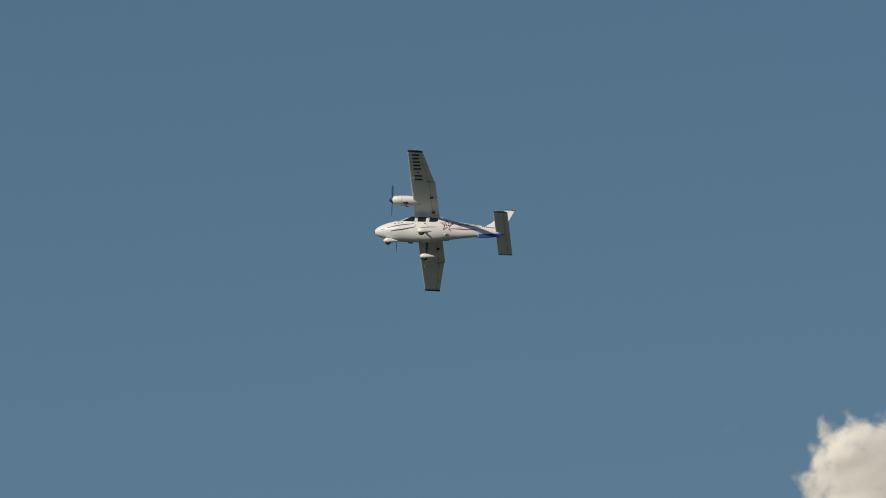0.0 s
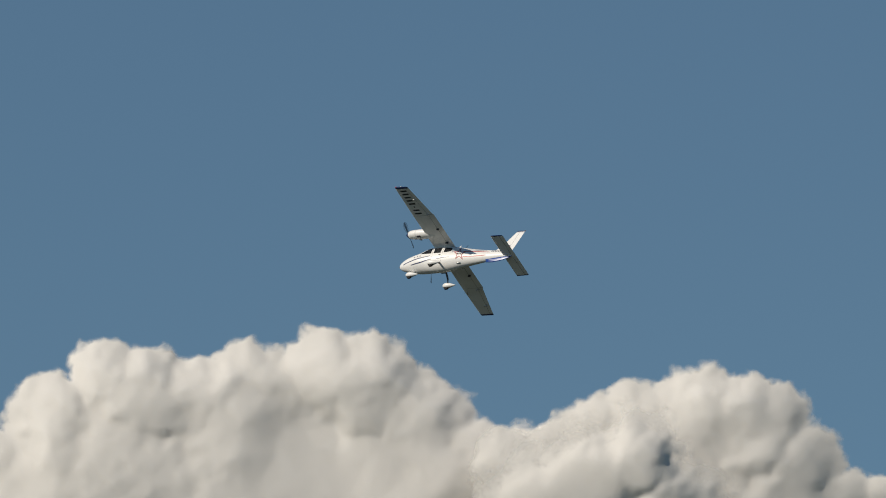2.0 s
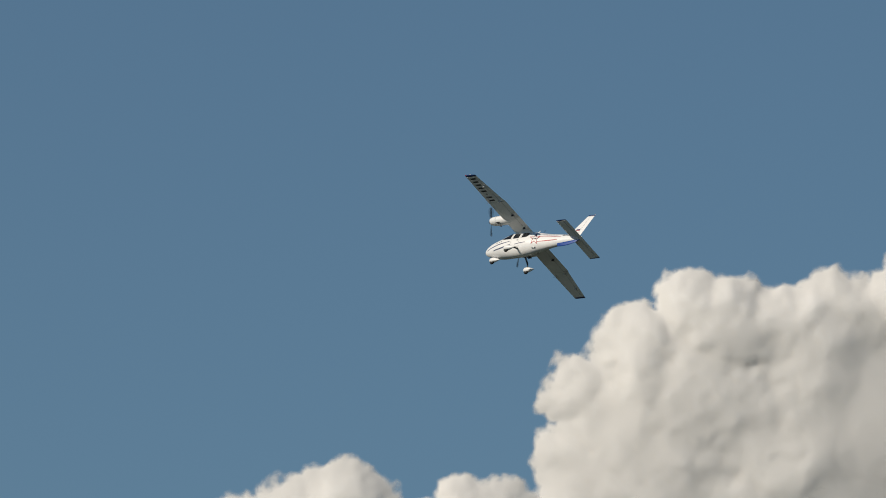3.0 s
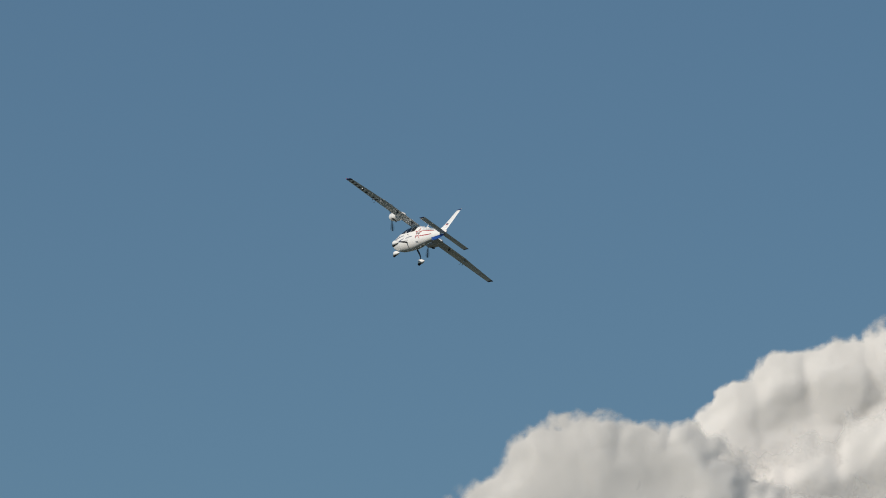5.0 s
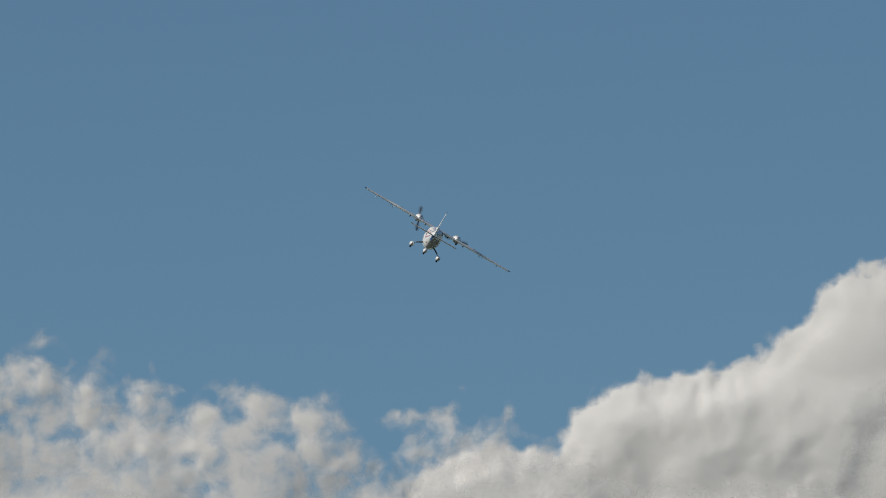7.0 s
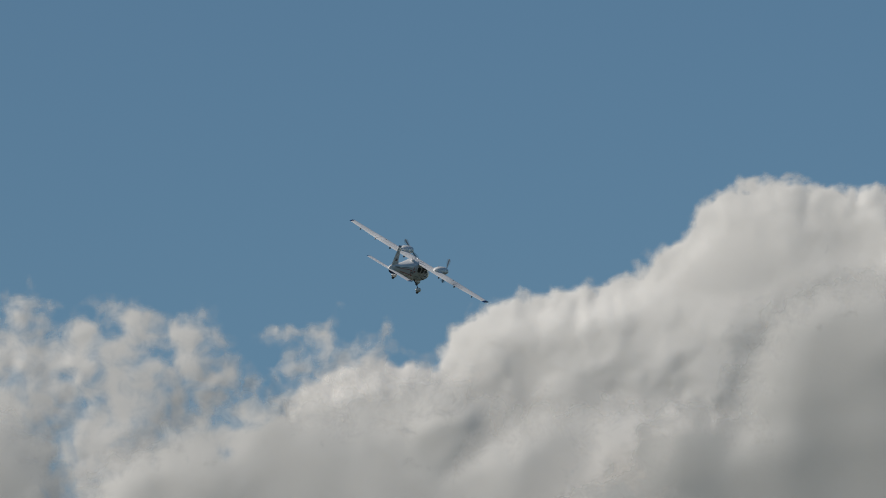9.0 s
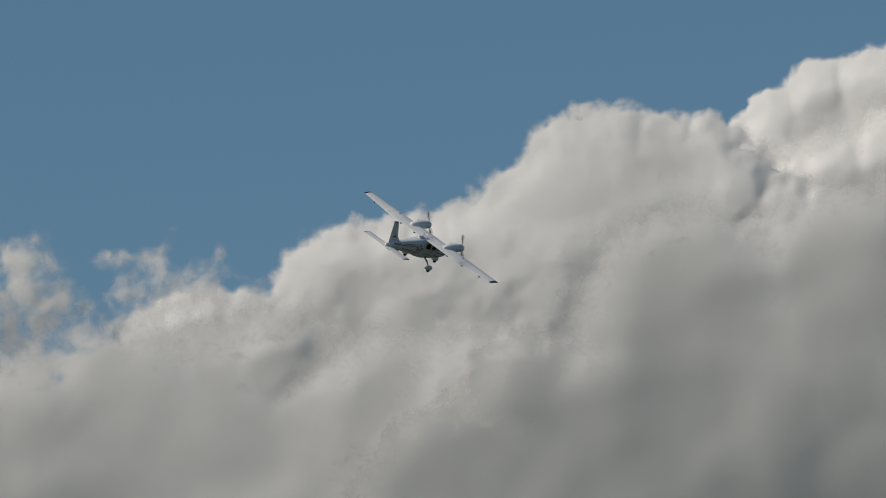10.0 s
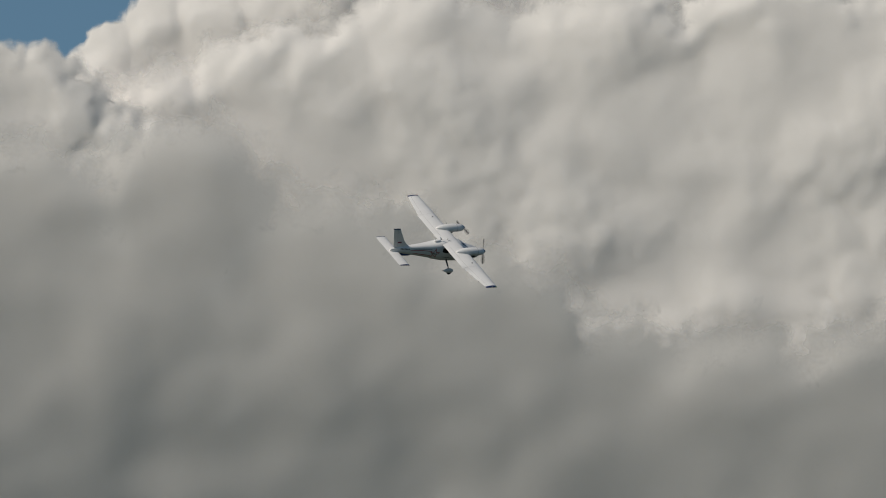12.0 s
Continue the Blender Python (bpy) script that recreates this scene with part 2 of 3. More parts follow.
def wing_plan(y):
    """Leading edge and chord at y: straight inside, tapered outside."""
    a = abs(y)
    return (0.30, 1.34) if a < 3.17 else (0.30 - 0.015 * (a - 3.2), 1.28 - (a - 3.2) / (SPAN - 3.2) * 0.48)


def set_wing(points):
    """The wing sits nose-up on the hull: its trailing edge hangs lower."""
    return [(x, y, z - 0.044 * (0.30 - x)) for x, y, z in points]


def wing_skin(ys):
    rings = []
    for y in ys:
        le, ch = wing_plan(y)
        rings.append(set_wing(wing_section(le, ch, y, 0.10, 0.145 - 0.012 * abs(y) / SPAN)))
    return loft(rings)


def under_wing(x, y, above=False):
    """Height of the wing's lower or upper skin at x, y."""
    le, ch = wing_plan(y)
    s = min(0.995, max(0.004, (le - x) / ch))
    thick = 0.145 - 0.012 * abs(y) / SPAN
    t = 5 * thick * (0.2969 * math.sqrt(s) - 0.126 * s - 0.3516 * s * s + 0.2843 * s**3 - 0.1036 * s**4)
    c = 0.06 * s * (1 - s)
    return 0.10 - 0.044 * (0.30 - x) + ch * (c + t + 0.003 if above else c - 0.85 * t - 0.003)


def wing_strip(name, line, width, mat, parent, above=False, label="", steps=10):
    """A thin strip on the wing's skin along a line of two plan points."""
    (x0, y0), (x1, y1) = line
    d = Vector((x1 - x0, y1 - y0, 0)).normalized()
    nrm = Vector((-d.y, d.x, 0)) * width / 2
    verts, faces = [], []
    for i in range(steps + 1):
        s = i / steps
        p = Vector((x0 + (x1 - x0) * s, y0 + (y1 - y0) * s, 0))
        for q in (p - nrm, p + nrm):
            verts.append((q.x, q.y, under_wing(q.x, q.y, above)))
    for i in range(steps):
        a = 2 * i
        faces.append((a, a + 1, a + 3, a + 2))
    return mesh_object(name, verts, faces, mat, parent, label, smooth=False)


def spindle(profile, n=20, squash=1.0, centre=(0, 0, 0)):
    """A body of revolution about x from (x, radius) rows."""
    return loft([[(centre[0] + x, centre[1] + r * math.sin(2 * math.pi * i / n), centre[2] + squash * r * math.cos(2 * math.pi * i / n)) for i in range(n)] for x, r in profile])


def rod(points, radius, n=8):
    """A round bar through points."""
    rings = []
    pts = [Vector(p) for p in points]
    for i, p in enumerate(pts):
        d = (pts[min(i + 1, len(pts) - 1)] - pts[max(i - 1, 0)]).normalized()
        a = d.orthogonal().normalized()
        b = d.cross(a)
        r = radius[i] if isinstance(radius, (list, tuple)) else radius
        rings.append([p + (a * math.cos(2 * math.pi * k / n) + b * math.sin(2 * math.pi * k / n)) * r for k in range(n)])
    return loft(rings)


def slab(x0, x1, y0, y1, z0, z1, bevel=0.0):
    bm = bmesh.new()
    bmesh.ops.create_cube(bm, size=1)
    for v in bm.verts:
        v.co = Vector(((x0 + x1) / 2 + v.co.x * (x1 - x0), (y0 + y1) / 2 + v.co.y * (y1 - y0), (z0 + z1) / 2 + v.co.z * (z1 - z0)))
    if bevel:
        bmesh.ops.bevel(bm, geom=bm.edges[:], offset=bevel, segments=2, affect="EDGES")
    return bm


def fin_edge(z):
    """Leading and trailing edge of the fin at a height."""
    s = (z + 0.34) / 1.40
    return -4.42 + (1 - s) * 0.92 + 0.75 * max(0, 0.36 - s) ** 1.6 * 2.2, -4.93 + 0.42 * (1 - s)


def fin_half(x, z):
    """Half thickness of the fin."""
    le, te = fin_edge(z)
    s = min(0.99, max(0.01, (le - x) / (le - te)))
    return (le - te) * 5 * 0.085 * (0.2969 * math.sqrt(s) - 0.126 * s - 0.3516 * s * s + 0.2843 * s**3 - 0.1036 * s**4)


def fin_and_tail(plane):
    # upright fin with a swept dorsal root
    rings = []
    for i in range(15):
        s = i / 14
        z = -0.34 + s * 1.40
        le, te = fin_edge(z)
        rings.append(wing_section(le, le - te, 0, z, 0.085, 14, "z"))
    fin = part("fin", loft(rings), WHITE, plane)
    rings = []
    for z, grow in ((1.055, 0.004), (1.10, 0.002), (1.125, -0.012)):
        rings.append(wing_section(-4.41 - (0.03 if z > 1.08 else 0), 0.545 - (0.03 if z > 1.12 else 0), 0, z, 0.09 + grow, 14, "z"))
    part("fin_cap", loft(rings), BLUE, fin, "blue fin cap")
    part("tail_lamp", spindle([(0.03, 0.005), (0.02, 0.022), (-0.02, 0.024), (-0.05, 0.006)], 10, 1.0, (-4.92, 0, 1.14)), ALLOY, fin, "small clear tail lamp")
    for side in (1, -1):
        verts = [(x, side * (fin_half(x, z) + 0.004), z) for z in (-0.2, 0.1, 0.4, 0.7, 1.04) for x in (-4.62 + 0.28 * (1.04 - z), -4.635 + 0.28 * (1.04 - z))]
        mesh_object("rudder_joint", verts, [(2 * i, 2 * i + 1, 2 * i + 3, 2 * i + 2) for i in range(4)], PANEL, fin, "fine rudder joint", smooth=False)
        # small three-band flag, and dark marks on the tail cone
        for k, m in enumerate((WHITE, BLUE, RED)):
            verts = [(x, side * (fin_half(x, z) + 0.005), z) for x in (-4.05, -4.33) for z in (0.19 - 0.055 * k, 0.135 - 0.055 * k)]
            mesh_object("flag_band", verts, [(0, 1, 3, 2)], m, fin, smooth=False)
        for k in range(7):
            x = -3.38 - 0.098 * k
            side_patch("registration_bar", [(x, -0.40, -0.31), (x - 0.062, -0.40, -0.31)], side, DARK, fin)
    # stabiliser with blue tips
    tail = part("stabiliser", loft([wing_section(-4.12, 0.76, y, -0.60, 0.10) for y in (-1.64, -1.62, -0.8, 0, 0.8, 1.62, 1.64)]), WHITE, plane)
    for side in (1, -1):
        rings = [wing_section(-4.12 - 0.0 * k, 0.76 - 0.03 * k, side * y, -0.60, 0.102 - 0.03 * k) for k, y in enumerate((1.64, 1.69, 1.715))]
        part("stabiliser_tip", loft(rings), BLUE, tail, "blue stabiliser tip")
    for side in (1, -1):
        part("trim_joint", slab(-4.665, -4.65, side * 0.15 if side > 0 else -1.6, 1.6 if side > 0 else -0.15, -0.633, -0.630), SEAM, tail, "thin dark elevator joint", smooth=False)
    # blue keel under the tail cone
    rings = []
    for i in range(9):
        s = i / 8
        x = -3.1 - 1.55 * s
        w, top, bot = smooth_table(HULL, x)
        drop = 0.20 * math.sin(math.pi * min(1, s * 0.9 + 0.1)) ** 0.8
        rings.append([(x, w * 0.5 * math.cos(a) * (1 if a <= math.pi else 0.5) , bot + 0.06 - (0.03 if a <= math.pi else 0) + (0.02 + 0.8 * drop + 0.06) * -abs(math.sin(a)) * (1 if a > math.pi else 0)) for a in [math.pi * 2 * k / 14 for k in range(14)]])
    part("ventral_keel", loft(rings), KEEL_BLUE, plane, "blue keel under the tail cone")


def engines(plane):
    props = []
    for side in (1, -1):
        y = side * 1.42
        prof = [(1.42, 0.16), (1.40, 0.21), (1.28, 0.26), (1.0, 0.29), (0.6, 0.30), (0.2, 0.285), (-0.2, 0.22), (-0.5, 0.11), (-0.62, 0.03)]
        nac = part("nacelle", spindle(prof, 22, 0.86, (0, y, 0.20)), WHITE, plane)
        part("air_intake", slab(1.34, 1.425, y - 0.10, y + 0.10, 0.02, 0.075, 0.012), DARK, nac, "dark chin intake")
        part("exhaust", rod([(0.75, y - 0.10, -0.02), (0.68, y - 0.10, -0.10), (0.55, y - 0.10, -0.13)], 0.035), STEEL, nac, "dark exhaust stub")
        part("cooling_vent", slab(0.55, 0.80, y + side * 0.06, y + side * 0.20, -0.075, -0.05, 0.008), DARK, nac, "dark cooling outlet")
        part("breather", rod([(0.25, y + 0.16, 0.36), (0.20, y + 0.16, 0.47)], 0.018), STEEL, nac)
        part("cowl_joint", spindle([(0.905, 0.2935), (0.905, 0.2955), (0.890, 0.2955), (0.890, 0.2935)], 22, 0.86, (0, y, 0.20)), SEAM, nac, "thin dark cowl joint")
        hub = new("propeller", None)
        hub.parent = plane
        tagged(hub, "blue spinner with two dark blades turning fast")
        part("spinner", spindle([(0.20, 0.004), (0.18, 0.045), (0.12, 0.095), (0.05, 0.135), (0.0, 0.15), (-0.03, 0.15)], 18), BLUE, hub, "blue spinner cone")
        for turn, (kind, width, mat) in ((q, w) for q in (0, 180) for w in (("blade", 0.55, BLADE), ("blade_sweep", 1.5, SWEEP))):
            rings = []
            for i in range(9):
                s = i / 8
                r = 0.10 + 0.72 * s
                chord = width * (0.06 + 0.26 * math.sin(math.pi * min(1, 0.12 + 0.72 * s)) * (0.5 + 0.5 * s)) * (1.0 if s < 0.95 else 0.6)
                tw = radians(62 - 40 * s)
                ring = []
                for k in range(10):
                    a = 2 * math.pi * k / 10
                    u, v = chord / 2 * math.cos(a), 0.012 * math.sin(a)
                    ring.append((0.03 + u * math.sin(tw) * 0.5 + v * math.cos(tw), u * math.cos(tw) - v * math.sin(tw), r))
                rings.append([pose(0, 0, 0, turn, 0, 0) @ Vector(p) for p in ring])
            part(kind, loft(rings), mat, hub, "dark blade blurred by its spin")
        props.append((hub, y))
    return props


def gear(plane):
    def wheel_set(x, y, z, parent, size=1.0):
        prof = [(0.30, 0.01), (0.27, 0.075), (0.18, 0.13), (0.05, 0.155), (-0.10, 0.14), (-0.28, 0.09), (-0.45, 0.035), (-0.52, 0.008)]
        spat = part("wheel_fairing", spindle([(a * size, r * size) for a, r in prof], 16, 1.05, (x, y, z + 0.05)), WHITE, parent, "white teardrop wheel fairing")
        tyre = part("tyre", loft([[(x + 0.03 + (0.155 * size + q) * math.cos(a), y + w, z - 0.07 + (0.155 * size + q) * math.sin(a)) for a in [2 * math.pi * k / 20 for k in range(20)]] for w, q in ((-0.06, -0.03), (-0.045, 0.0), (0.045, 0.0), (0.06, -0.03))]), RUBBER, spat, "black tyre")
        return spat

    for side in (1, -1):
        leg_thing = new("main_gear", None)
        leg_thing.parent = plane
        pts = [(-0.42, side * 0.40, -1.10), (-0.42, side * 0.58, -1.19), (-0.41, side * 0.76, -1.30), (-0.39, side * 0.90, -1.45), (-0.37, side * 0.98, -1.58)]
        part("leg", rod(pts, [0.055, 0.05, 0.042, 0.038, 0.034], 10), STEEL, leg_thing, "dark curved spring leg")
        part("brake_line", rod([Vector(p) + Vector((-0.06, 0, 0)) for p in pts], 0.010, 6), DARK, leg_thing)
        wheel_set(-0.36, side * 0.99, -1.59, leg_thing)
    nose_thing = new("nose_gear", None)
    nose_thing.parent = plane
    part("leg", rod([(1.56, 0, -1.10), (1.54, 0, -1.45)], 0.04, 10), STEEL, nose_thing, "dark nose leg")
    wheel_set(1.55, 0, -1.47, nose_thing, 0.95)


def livery(plane, hull):
    for side in (1, -1):
        # cabin windows: windscreen quarter, front and rear panes
        side_patch("windscreen", [(0.90, -0.465, -0.44), (0.70, -0.49, -0.30), (0.52, -0.50, -0.18), (0.38, -0.505, -0.14), (0.24, -0.505, -0.13)], side, GLASS, hull, "dark tinted glass")
        side_patch("window", [(0.08, -0.50, -0.13), (-0.08, -0.50, -0.12), (-0.25, -0.50, -0.12), (-0.37, -0.50, -0.12)], side, GLASS, hull, "dark tinted glass")
        side_patch("window", [(-0.55, -0.48, -0.12), (-0.72, -0.47, -0.12), (-0.88, -0.44, -0.12), (-0.96, -0.41, -0.14), (-1.0, -0.37, -0.19)], side, GLASS, hull, "dark tinted glass")
        # door outline
        for x in (0.16, -0.48):
            side_patch("door_joint", [(x + 0.008, -1.0, 0.03), (x - 0.008, -1.0, 0.03)], side, SEAM, hull)
        side_patch("door_joint", [(0.16, -1.006, -0.994), (-0.16, -1.006, -0.994), (-0.48, -1.006, -0.994)], side, SEAM, hull)
        side_patch("door_handle", [(-0.30, -0.66, -0.62), (-0.40, -0.66, -0.62)], side, DARK, hull, proud=0.02)
        # navy nose lines
        side_band("nose_stripe", [(2.02, -0.93), (1.55, -0.87), (1.0, -0.78), (0.5, -0.70), (0.24, -0.66)], 0.055, side, NAVY, hull, "navy blue stripe")
        side_band("nose_stripe", [(1.45, -1.06), (0.9, -1.02), (0.5, -0.93), (0.15, -0.85)], 0.055, side, NAVY, hull, "navy blue stripe")
        side_band("side_stripe", [(-0.15, -0.88), (-0.5, -0.83), (-0.95, -0.78)], 0.035, side, NAVY, hull, "thin navy stripe")
        # red five-pointed star outline and the lines that trail from it
        cx, cz, r1, r2 = -1.52, -0.57, 0.41, 0.165
        pts = []
        for k in range(10):
            a = math.pi / 2 + math.pi * k / 5
            r = r1 if k % 2 == 0 else r2
            pts.append((cx + 0.9 * r * math.cos(a) + 0.12 * r * math.sin(a), cz + r * math.sin(a)))
        verts, faces = [], []
        for i in range(10):
            (xa, za), (xb, zb) = pts[i], pts[(i + 1) % 10]
            for s in (0, 0.33, 0.66):
                for g in (1.03, 0.74):
                    px, pz = xa + (xb - xa) * s, za + (zb - za) * s
                    px, pz = cx + (px - cx) * g, cz + (pz - cz) * g
                    verts.append((px, side * hull_side(px, pz), pz))
        m = len(verts) // 2
        for i in range(m):
            j = (i + 1) % m
            f = (2 * i, 2 * i + 1, 2 * j + 1, 2 * j)
            faces.append(f if side < 0 else f[::-1])
        mesh_object("star_emblem", verts, faces, RED, hull, "red star outline", smooth=False)
        for k in range(4):
            x = -1.38 - 0.095 * k
            side_patch("emblem_bar", [(x, -0.62, -0.53), (x - 0.06, -0.62, -0.53)], side, DARK, hull, "small dark bar")
        side_band("tail_stripe", [(-1.72, -0.42), (-2.2, -0.39), (-2.8, -0.41), (-3.3, -0.43)], 0.05, side, RED, hull, "red stripe")
        side_band("tail_stripe", [(-1.75, -0.75), (-2.2, -0.71), (-2.7, -0.67), (-3.1, -0.63)], 0.055, side, RED, hull, "red stripe")
        side_band("tail_stripe", [(-1.75, -0.27), (-2.4, -0.29), (-3.1, -0.33)], 0.03, side, NAVY, hull, "navy blue stripe")
        # nose openings and small fittings
        for x, z in ((1.30, -0.66), (1.10, -0.64), (0.94, -0.61)):
            side_patch("vent", [(x, z - 0.025, z + 0.025), (x - 0.07, z - 0.02, z + 0.03)], side, DARK, hull)
        part("static_plate", rod([(-1.40, side * hull_side(-1.40, -1.06), -1.06), (-1.62, side * hull_side(-1.62, -1.03), -1.03)], 0.03, 6), ALLOY, hull)
    # front windscreen in two panes, and a dark opening in the nose
    for side in (1, -1):
        verts, faces = [], []
        for i in range(9):
            ring = hull_ring(0.97 - 0.055 * i, 80, 0.006)
            for k in range(1, 6):
                verts.append(ring[k if side > 0 else -k])
        for i in range(8):
            for k in range(4):
                a = i * 5 + k
                faces.append((a, a + 1, a + 6, a + 5))
        mesh_object("front_windscreen", verts, faces, GLASS, hull, "dark tinted glass")
    part("nose_opening", spindle([(0.012, 0.002), (0.010, 0.05), (-0.02, 0.075)], 14, 1.0, (2.395, 0, -0.835)), DARK, hull, "dark opening in the nose")
    part("blade_aerial", loft([wing_section(-0.9 - 0.1 * k, 0.16 - 0.05 * k, 0, 0.20 + 0.10 * k, 0.12, 8, "z") for k in (0, 1, 2)]), WHITE, hull)
    part("whip_aerial", rod([(-1.35, 0, 0.05), (-1.55, 0, 0.38)], 0.008, 6), DARK, hull)
    part("beacon", spindle([(0.05, 0.01), (0.03, 0.05), (-0.03, 0.05), (-0.06, 0.01)], 12, 1.0, (-0.55, 0, 0.27)), WHITE, hull, "pale dome cover")
    part("roof_scoop", spindle([(0.25, 0.02), (0.15, 0.09), (0.0, 0.11), (-0.2, 0.07), (-0.32, 0.02)], 12, 0.7, (-1.22, 0, 0.12)), WHITE, hull)


def wing_parts(plane):
    wing = part("wing", wing_skin([-5.36, -5.33, -4.6, -3.9, -3.18, -3.16, -2.4, -1.6, -0.8, 0, 0.8, 1.6, 2.4, 3.16, 3.18, 3.9, 4.6, 5.33, 5.36]), WHITE, plane)
    for side in (1, -1):
        rings = []
        for y, cut in ((5.36, 0.0), (5.43, 0.012), (5.48, 0.05), (5.505, 0.12)):
            le, ch = wing_plan(5.36)
            rings.append(set_wing(wing_section(le - cut * 0.6 + 0.002, ch - cut + 0.004, side * y, 0.10, 0.135 - cut * 0.7)))
        tip = part("wing_tip", loft(rings), BLUE, wing, "blue wing tip")
        part("position_lamp", spindle([(0.06, 0.008), (0.04, 0.025), (-0.04, 0.025), (-0.08, 0.006)], 10, 1.0, (0.20, side * 5.49, 0.11)), RED_LENS if side > 0 else GREEN_LENS, tip, "coloured position lamp")
        part("strobe", spindle([(0.05, 0.008), (0.03, 0.022), (-0.03, 0.022), (-0.05, 0.006)], 10, 1.0, (-0.12, side * 5.50, 0.12)), ALLOY, tip, "clear strobe lamp")
        for above in (False, True):
            wing_strip("flap_joint", ((-0.70, side * 0.62), (-0.70, side * 3.15)), 0.016, PANEL if above else SEAM, wing, above)
            wing_strip("flap_joint", ((-0.70, side * 3.15), (-1.0, side * 3.15)), 0.016, PANEL if above else SEAM, wing, above, steps=4)
            wing_strip("aileron_joint", ((-0.68, side * 3.2), (-0.38, side * 5.3)), 0.014, PANEL if above else SEAM, wing, above)
            wing_strip("skin_joint", ((0.25, side * 3.12), (-0.94, side * 3.12)), 0.010, PANEL if above else SEAM, wing, above, steps=6)
        # flap hinge brackets and the outer hinge horns
        for y, m in ((0.85, DARK), (2.0, DARK)):
            part("hinge_bracket", slab(-0.84, -0.68, side * y - 0.035, side * y + 0.035, -0.115, 0.0, 0.012), m, wing, "dark flap hinge")
        for y in (3.22, 4.55):
            part("hinge_horn", slab(-0.80 if y < 4 else -0.58, -0.60 if y < 4 else -0.44, side * y - 0.025, side * y + 0.025, -0.10, 0.0, 0.01), ALLOY, wing, "pale hinge horn")
        part("tie_down_ring", rod([(0.10, side * 3.45, 0.02), (0.10, side * 3.47, -0.07), (0.03, side * 3.47, -0.09), (0.0, side * 3.45, 0.01)], 0.014, 6), ALLOY, wing)
        part("pitot_tube" if side > 0 else "drain_mast", rod([(-0.02, side * 3.3, 0.03), (-0.02, side * 3.3, -0.12), (0.16, side * 3.3, -0.13)], 0.013, 6), ALLOY, wing)
        part("fuel_cap", spindle([(0.01, 0.05), (-0.01, 0.05)], 14, 1.0, (0, 0, 0)), DARK, wing).matrix_basis = pose(-0.15, side * 2.75, under_wing(-0.15, side * 2.75, True) + 0.004, 0, 90, 0)
    # dark bars in place of the lettering under one wing
    for k in range(8):
        y = 3.32 + 0.265 * k
        x0, x1 = 0.04, -0.38 + 0.006 * k
        if k == 2:
            x0, x1 = -0.14, -0.22
        wing_strip("registration_bar", ((x0, y), (x1, y)), 0.12, DARK, wing, False, steps=4)
    return wing


def aircraft():
    plane = new("aeroplane", None)
    tagged(plane, "white twin-engined high-wing light aeroplane, blue tips, red star, banking in flight", "aeroplane")
    xs = [2.40, 2.385, 2.36, 2.32, 2.25, 2.15, 2.0] + [1.8 - 0.11 * i for i in range(60)]
    xs = [x for x in xs if x > -4.71] + [-4.72]
    hull = part("fuselage", loft([hull_ring(x) for x in xs]), WHITE, plane)
    wing_parts(plane)
    fin_and_tail(plane)
    props = engines(plane)
    gear(plane)
    livery(plane, hull)
    return plane, props


# ---- clouds ----
FAR = 4600.0


def lattice(px, py, seed):
    """Smooth value noise on numpy arrays, about -1 to 1."""
    ix, iy = np.floor(px).astype(np.int64), np.floor(py).astype(np.int64)
    fx, fy = px - ix, py - iy
    fx, fy = fx * fx * fx * (fx * (fx * 6 - 15) + 10), fy * fy * fy * (fy * (fy * 6 - 15) + 10)

    def grad(a, b, dx, dy):
        h = (a * 374761393 + b * 668265263 + seed * 1442695041) & 0x7FFFFFFF
        h = ((h ^ (h >> 13)) * 1274126177) & 0x7FFFFFFF
        ang = (h % 4096) / 4096.0 * 2 * np.pi
        return np.cos(ang) * dx + np.sin(ang) * dy

    gx, gy = px - ix, py - iy
    a = grad(ix, iy, gx, gy)
    b = grad(ix + 1, iy, gx - 1, gy)
    c = grad(ix, iy + 1, gx, gy - 1)
    d = grad(ix + 1, iy + 1, gx - 1, gy - 1)
    return 1.5 * ((a * (1 - fx) + b * fx) * (1 - fy) + (c * (1 - fx) + d * fx) * fy)


def soften(field, reach):
    """Three box averages over a grid."""
    for _ in range(3):
        for axis in (0, 1):
            n = field.shape[axis]
            pad = [(reach + 1, reach) if k == axis else (0, 0) for k in (0, 1)]
            run = np.cumsum(np.pad(field, pad, mode="edge"), axis=axis)
            hi = np.take(run, np.arange(2 * reach + 1, 2 * reach + 1 + n), axis=axis)
            lo = np.take(run, np.arange(0, n), axis=axis)
            field = (hi - lo) / (2 * reach + 1)
    return field


def puffs(px, py, seed):
    """Rounded cells with sharp valleys between them, 0 to 1: the cauliflower of a cumulus."""
    ix, iy = np.floor(px).astype(np.int64), np.floor(py).astype(np.int64)
    near = np.full(px.shape, 9.0)
    for du in (-1, 0, 1):
        for dv in (-1, 0, 1):
            a, b = ix + du, iy + dv
            h = (a * 374761393 + b * 668265263 + seed * 1442695041) & 0x7FFFFFFF
            h = ((h ^ (h >> 13)) * 1274126177) & 0x7FFFFFFF
            qx, qy = a + (h % 1024) / 1024.0, b + ((h >> 10) % 1024) / 1024.0
            size = 0.75 + 0.5 * ((h >> 20) % 512) / 512.0
            near = np.minimum(near, ((px - qx) ** 2 + (py - qy) ** 2) * size)
    return 1.0 - np.minimum(near, 1.0)


